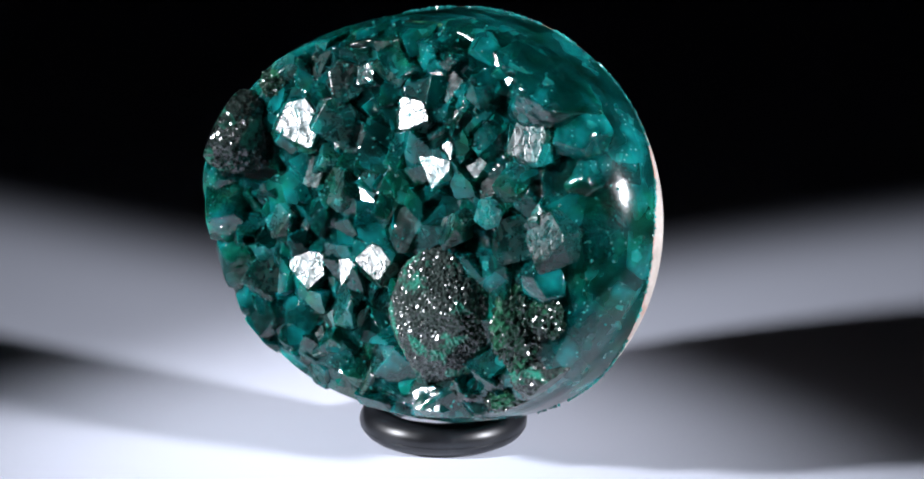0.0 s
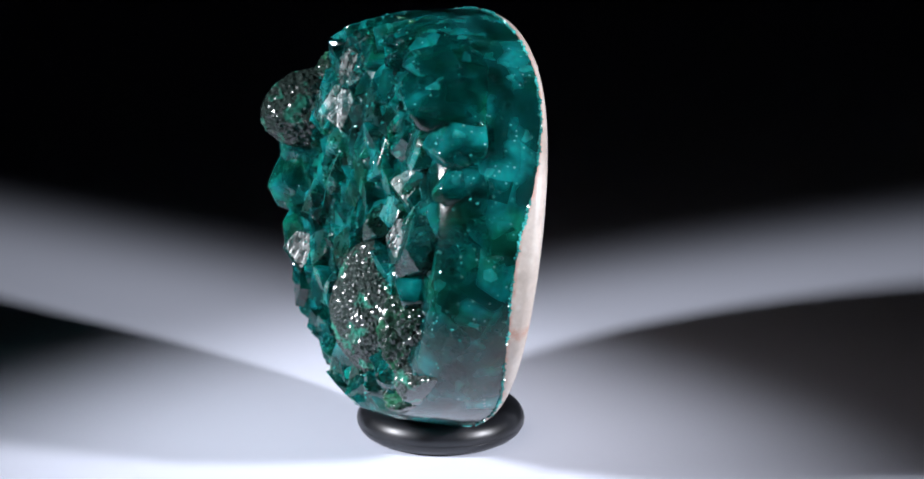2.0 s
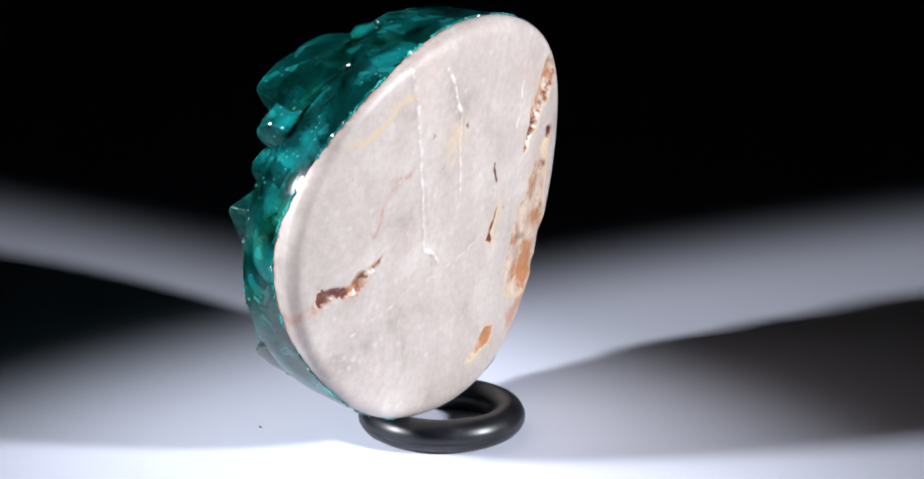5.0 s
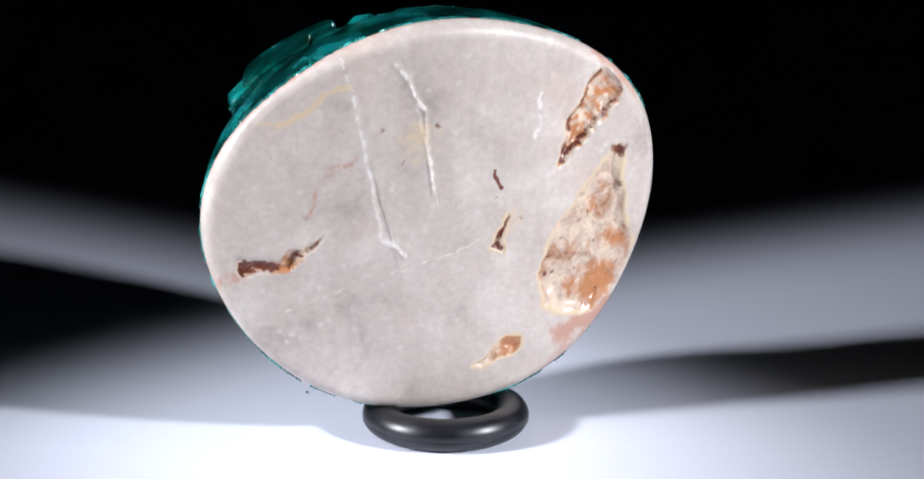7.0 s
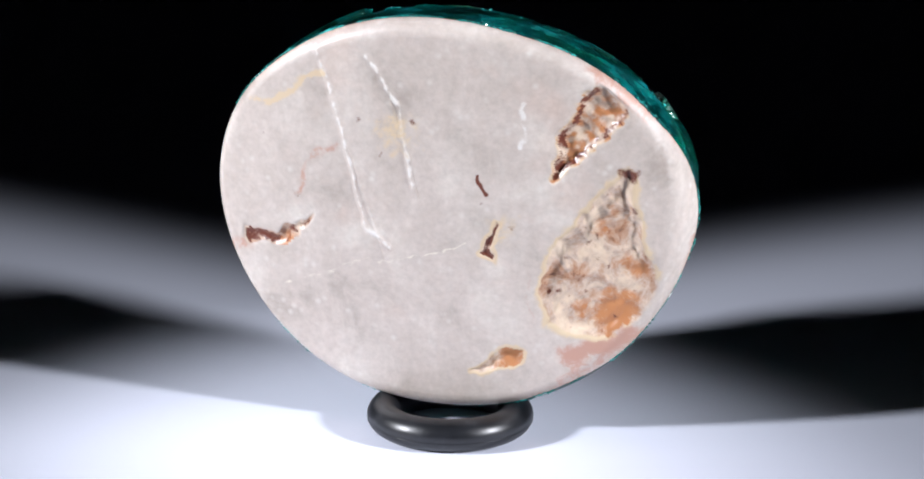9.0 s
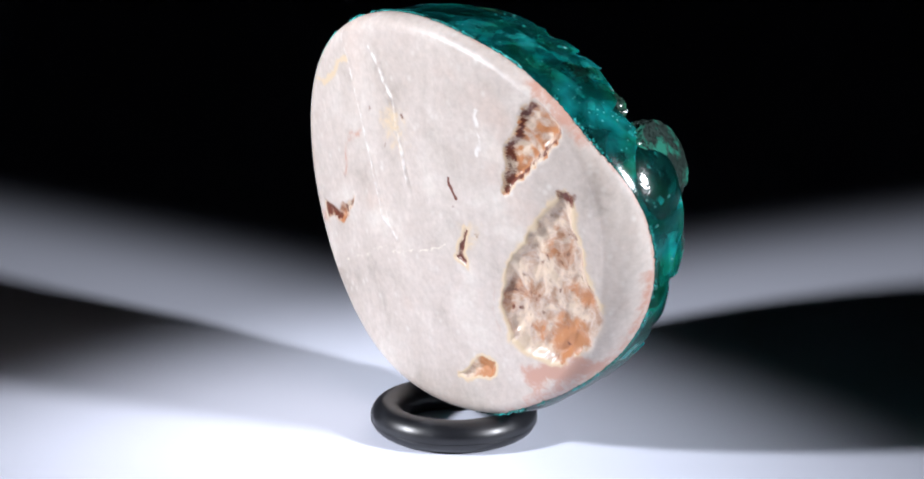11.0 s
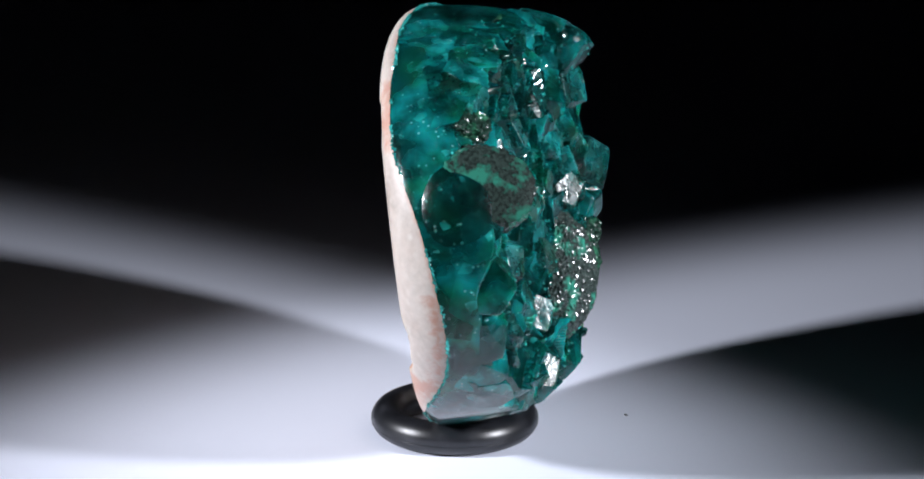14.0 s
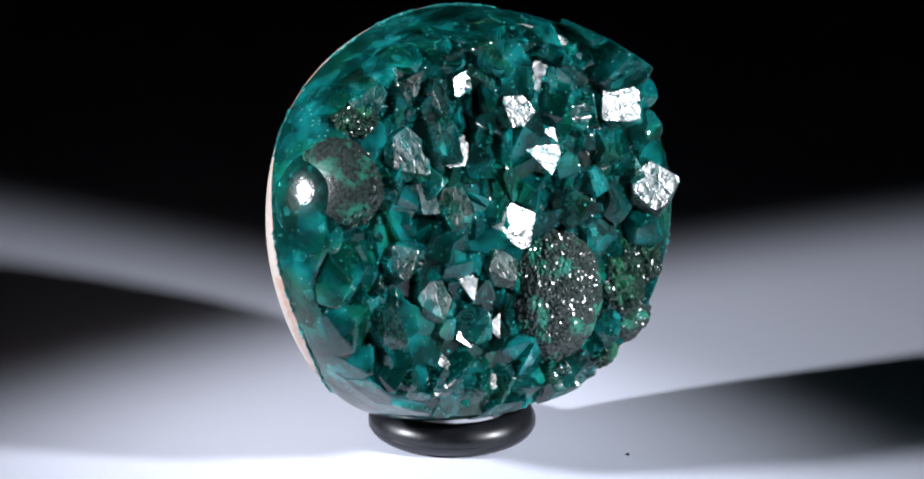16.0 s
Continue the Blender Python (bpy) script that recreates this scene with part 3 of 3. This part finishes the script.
def build_crystal(x, z, size, tip, rnd, tilt_limit=50, flat=None):
    """A short six-sided prism with a three-faced point, cut flush where it meets the polished rim."""
    base = min(-100.0, seam(math.atan2(z - CZ, x - CX)) - 14)
    tilt, turn = radians(rnd.uniform(6, tilt_limit)), rnd.uniform(0, 6.283)
    axis = Vector((math.sin(tilt) * math.cos(turn), -math.cos(tilt), math.sin(tilt) * math.sin(turn)))
    rot = axis.to_track_quat("Z", "Y").to_matrix().to_4x4() @ Matrix.Rotation(rnd.uniform(0, 6.283), 4, "Z")
    length = (base - tip) / max(0.45, axis.dot(Vector((0, -1, 0))))
    foot = Vector((x, tip, z)) - axis * length
    bm = bmesh.new()
    bmesh.ops.create_cube(bm, size=1, matrix=Matrix.Translation((0, 0, length / 2)) @ Matrix.Diagonal((size * 4, size * 4, length, 1)))
    for i in range(6):
        b = math.pi / 3 * i
        no = Vector((math.cos(b), math.sin(b), rnd.uniform(-0.04, 0.04)))
        cut(bm, no * size * rnd.uniform(0.78, 1.08), no)
    slope = radians(rnd.uniform(38, 56))
    for i in range(3):
        b = 2 * math.pi / 3 * i + 0.52
        no = Vector((math.cos(b) * math.sin(slope), math.sin(b) * math.sin(slope), math.cos(slope)))
        cut(bm, Vector((0, 0, length + (size * 0.5 if flat else -size * rnd.uniform(0.0, 0.35)))), no)
    bmesh.ops.transform(bm, matrix=Matrix.Translation(foot) @ rot, verts=bm.verts[:])
    cut(bm, Vector((0, base, 0)), Vector((0, 1, 0)))
    if flat:
        cut(bm, Vector((x, tip + size * 0.25, z)), flat)
    a = math.atan2(z - CZ, x - CX)
    w = polish(a)
    for da in (-0.3, -0.15, 0.0, 0.15, 0.3):
        b, e = a + da, 0.02
        out = Vector((math.cos(b), 0, math.sin(b)))
        hood = around(b, 0.85, 0.4)
        free = 200 if tip < -243 and x > 240 else 0
        for y, lean, spare in ((-115, 0.06, -2.0), (-165, 0.30, 3 + 18 * hood + free), (-205, 0.9, 30 - 22 * around(b, 4.3, 0.8) + 30 * hood + free)):
            p0 = Vector((math.cos(b - e), 0, math.sin(b - e))) * side(b - e, y)
            p1 = Vector((math.cos(b + e), 0, math.sin(b + e))) * side(b + e, y)
            t = (p1 - p0).normalized()
            no = Vector((t.z, 0, -t.x))
            no = no if no.dot(out) > 0 else -no
            cut(bm, Vector((CX, y, CZ)) + out * (side(b, y) + spare), (no + Vector((0, -lean, 0))).normalized())
    bmesh.ops.remove_doubles(bm, verts=bm.verts[:], dist=0.8)
    bmesh.ops.dissolve_degenerate(bm, edges=bm.edges[:], dist=0.4)
    if len(bm.faces) < 4:
        bm.free()
        return
    bmesh.ops.bevel(bm, geom=bm.edges[:], offset=rnd.uniform(0.5, 1.3), offset_type="OFFSET", segments=1, profile=0.5, affect="EDGES", clamp_overlap=True)
    bmesh.ops.scale(bm, vec=(U, U, U), verts=bm.verts[:])
    bmesh.ops.recalc_face_normals(bm, faces=bm.faces[:])
    part("crystal", bm, GREEN_ETCHED if flat else GREEN_CRYSTAL, STONE)


def build_worn_crystal(x, z, size, tip, rnd):
    """A stout crystal whose edges and point are ground round."""
    tilt, turn = radians(rnd.uniform(4, 22)), rnd.uniform(0, 6.283)
    axis = Vector((math.sin(tilt) * math.cos(turn), -math.cos(tilt), math.sin(tilt) * math.sin(turn)))
    rot = axis.to_track_quat("Z", "Y").to_matrix() @ Matrix.Rotation(rnd.uniform(0, 6.283), 3, "Z")
    planes = [(rot @ Vector((math.cos(k * 1.0472), math.sin(k * 1.0472), 0)), size * rnd.uniform(0.84, 1.02)) for k in range(6)]
    slope = radians(rnd.uniform(30, 46))
    planes += [(rot @ Vector((math.cos(k * 2.0944) * math.sin(slope), math.sin(k * 2.0944) * math.sin(slope), math.cos(slope))), size * rnd.uniform(0.82, 0.95)) for k in range(3)]
    planes.append((-axis, size * 1.1))
    bm = bmesh.new()
    bmesh.ops.create_icosphere(bm, subdivisions=5, radius=1)
    for v in bm.verts:
        d = v.co.normalized()
        r = sum((max(0.0, d.dot(no)) / h) ** 15 for no, h in planes) ** (-1 / 15)
        r *= 1 + 0.018 * noise.noise(d * 5 + Vector((x, 0, z)))
        p = Vector((x, tip + size * 0.95, z)) + d * r
        a, q = math.atan2(p.z - CZ, p.x - CX), math.hypot(p.z - CZ, p.x - CX)
        lim = rim(a) - 3 - max(0.0, -110 - p.y) ** 2 / (420 + 380 * around(a, 0.4, 0.6))
        if q > lim:
            p.x, p.z = CX + lim * math.cos(a), CZ + lim * math.sin(a)
        p.y = min(p.y, seam(a) - 12)
        v.co = p * U
    part("crystal", bm, GREEN_CRYSTAL, STONE, smooth=True)


# broad faces that flash as the stone turns: seconds, x, z, size, depth of the tip
FLASHES_WEST = ((0.3, -198, 476, 42, -232), (0.0, 30, 523, 32, -226), (-0.20, 76, 448, 38, -226), (0.3, -19, 269, 36, -230), (0.3, -166, 236, 36, -224),
                (1.4, -119, 486, 46, -236), (1.4, 235, 438, 36, -222), (1.4, 232, 345, 40, -226),
                (1.4, -248, 205, 36, -228), (1.2, -124, 560, 34, -222), (1.15, -30, 590, 30, -214), (3.9, 282, 398, 34, -222), (1.0, 190, 385, 26, -226))
FLASHES_EAST = ((15.8, 247, 500, 40, -230), (15.6, 298, 350, 44, -246), 
                (15.2, -258, 565, 34, -206), (15.2, -190, 590, 40, -205), (15.2, -114, 374, 34, -232), (15.2, -220, 320, 30, -228), (14.5, -88, 180, 36, -226),
                (14.5, 115, 338, 30, -238), (13.7, -40, 70, 44, -212), (15.6, -140, 110, 34, -210), (14.2, -150, 430, 30, -226))
LARGE = ((262, 590, 66, -250), (308, 520, 42, -214), (322, 448, 42, -203), (292, 395, 38, -206), (268, 478, 46, -204), (290, 290, 42, -234), (150, 70, 44), (74, 36, 46),
         (-352, 315, 58, -246), (-328, 225, 50, -222), (-300, 160, 46, -206), (215, 640, 40, -232), (-87, 420, 50), (-30, 655, 36), (-277, 270, 55), (-100, 130, 48),
         (40, 110, 46), (90, 45, 42), (-210, 150, 46), (-60, 230, 44), (140, 560, 44), (160, 470, 34), (-270, 620, 44),
         (262, 425, 34), (-20, 385, 24), (170, 330, 34), (-180, 330, 42), (-60, 40, 44), (20, 20, 36), (-140, 640, 40),
         (230, 592, 34), (-260, 100, 40), (60, 590, 40), (-240, 440, 32), (10, 430, 34), (280, 410, 34))


def near_dome(x, z):
    return any(((x - d[1]) / (d[4] * 1.12)) ** 2 + ((z - d[3]) / (d[6] * 1.12)) ** 2 < 1 for d in DOMES)


def build_crystals():
    rnd = random.Random(21)
    placed = []
    for lamp, rows in ((LAMP_WEST, FLASHES_WEST), (LAMP_EAST, FLASHES_EAST)):
        for t, x, z, s, tip in rows:
            placed.append((x, z, s))
            build_crystal(x, z, s, tip, rnd, 26, facing(t, lamp, x, z))
    for x, z, s, *tip in LARGE:
        placed.append((x, z, s))
        if tip:
            build_worn_crystal(x, z, s, tip[0], rnd)
        else:
            build_crystal(x, z, s, rnd.uniform(-232, -206), rnd, 42)
    tries = 0
    while len(placed) < 280 and tries < 12000:
        tries += 1
        a, q = rnd.uniform(0, 6.283), math.sqrt(rnd.random())
        r = (rim(a) - 20 - 60 * polish(a) - 50 * around(a, 0.2, 0.6)) * q
        x, z = CX + r * math.cos(a), CZ + r * math.sin(a)
        s = rnd.choice((50, 44, 38, 32)) if tries < 3000 else rnd.choice((18, 22, 26, 30))
        if near_dome(x, z) or any(math.hypot(x - px, z - pz) < 0.58 * (s + ps) for px, pz, ps in placed):
            continue
        placed.append((x, z, s))
        build_crystal(x, z, s, rnd.uniform(-208, -192) - 0.25 * s, rnd, 42)


def build_grains():
    """Tiny sparkling crystals strewn over the front and strung along the seam."""
    rnd = random.Random(77)
    verts, faces = [], []
    for ob in STONE.children:
        if ob.name.split(".")[0] in ("crystal", "green_body"):
            k = len(verts)
            verts.extend(v.co / U for v in ob.data.vertices)
            faces.extend([k + i for i in p.vertices] for p in ob.data.polygons)
    tree = BVHTree.FromPolygons(verts, faces)
    out_v, out_f = [], []

    def grain(p, size):
        turn = Euler((rnd.uniform(0, 6.28), rnd.uniform(0, 6.28), rnd.uniform(0, 6.28))).to_matrix()
        k = len(out_v)
        for d in ((1, 0, 0), (-1, 0, 0), (0, 1, 0), (0, -1, 0), (0, 0, 1.5), (0, 0, -1.5)):
            out_v.append((Vector(p) + turn @ (Vector(d) * size)) * U)
        for a, b in ((0, 2), (2, 1), (1, 3), (3, 0)):
            out_f.append((k + a, k + b, k + 4))
            out_f.append((k + b, k + a, k + 5))

    for _ in range(1500):
        a, q = rnd.uniform(0, 6.283), math.sqrt(rnd.random())
        r = (rim(a) - 12) * q
        x, z = CX + r * math.cos(a), CZ + r * math.sin(a)
        if noise.noise((x / 60, z / 60, 5)) < rnd.uniform(-0.5, 0.35):
            continue
        hit = tree.ray_cast(Vector((x, -400, z)), Vector((0, 1, 0)))
        if hit[0]:
            grain(hit[0], rnd.choice((0.9, 1.2, 1.5, 1.9, 2.8)))
    for i in range(900):
        a = 2 * math.pi * (i + rnd.random()) / 900
        y = seam(a) - rnd.uniform(0, 4)
        r = side(a, y) + 0.6
        if noise.noise((math.cos(a) * 9, math.sin(a) * 9, 8)) > -0.15:
            grain((CX + r * math.cos(a), y, CZ + r * math.sin(a)), rnd.uniform(1.4, 3.0))
    ob = new("crystal_dust", mesh_of("crystal_dust", out_v, out_f, GRAIN, False))
    ob.parent = STONE
    tagged(ob, "tiny glittering teal micro crystals", kind="stuff")


TABLE = build_setting()
RING = build_ring()
SPECK = build_dust()
build_matrix()
build_green_body()
for number, dome in enumerate(DOMES):
    build_dome(dome, number + 3)
build_polished_cut()
build_crystals()
build_grains()


# ---- what moves: all ride on the turning plate ----
def motions():
    steps = [i * 0.5 for i in range(33)]
    walk(TABLE, [(t, pose(0, 0, 0, 0, 0, SPIN * t)) for t in steps])
    walk(STONE, [(t, pose(0, 0, AXIS_H, LEAN, 0, YAW + SPIN * t)) for t in steps])
    walk(RING, [(t, pose(0, 0, 0, 0, 0, SPIN * t) @ pose(-7.6 * U, -10.5 * U, 0.0)) for t in steps])
    walk(SPECK, [(t, pose(0, 0, 0, 0, 0, SPIN * t) @ pose(-0.0004, -0.0163, 0.0, 0, 0, 20)) for t in steps])


motions()
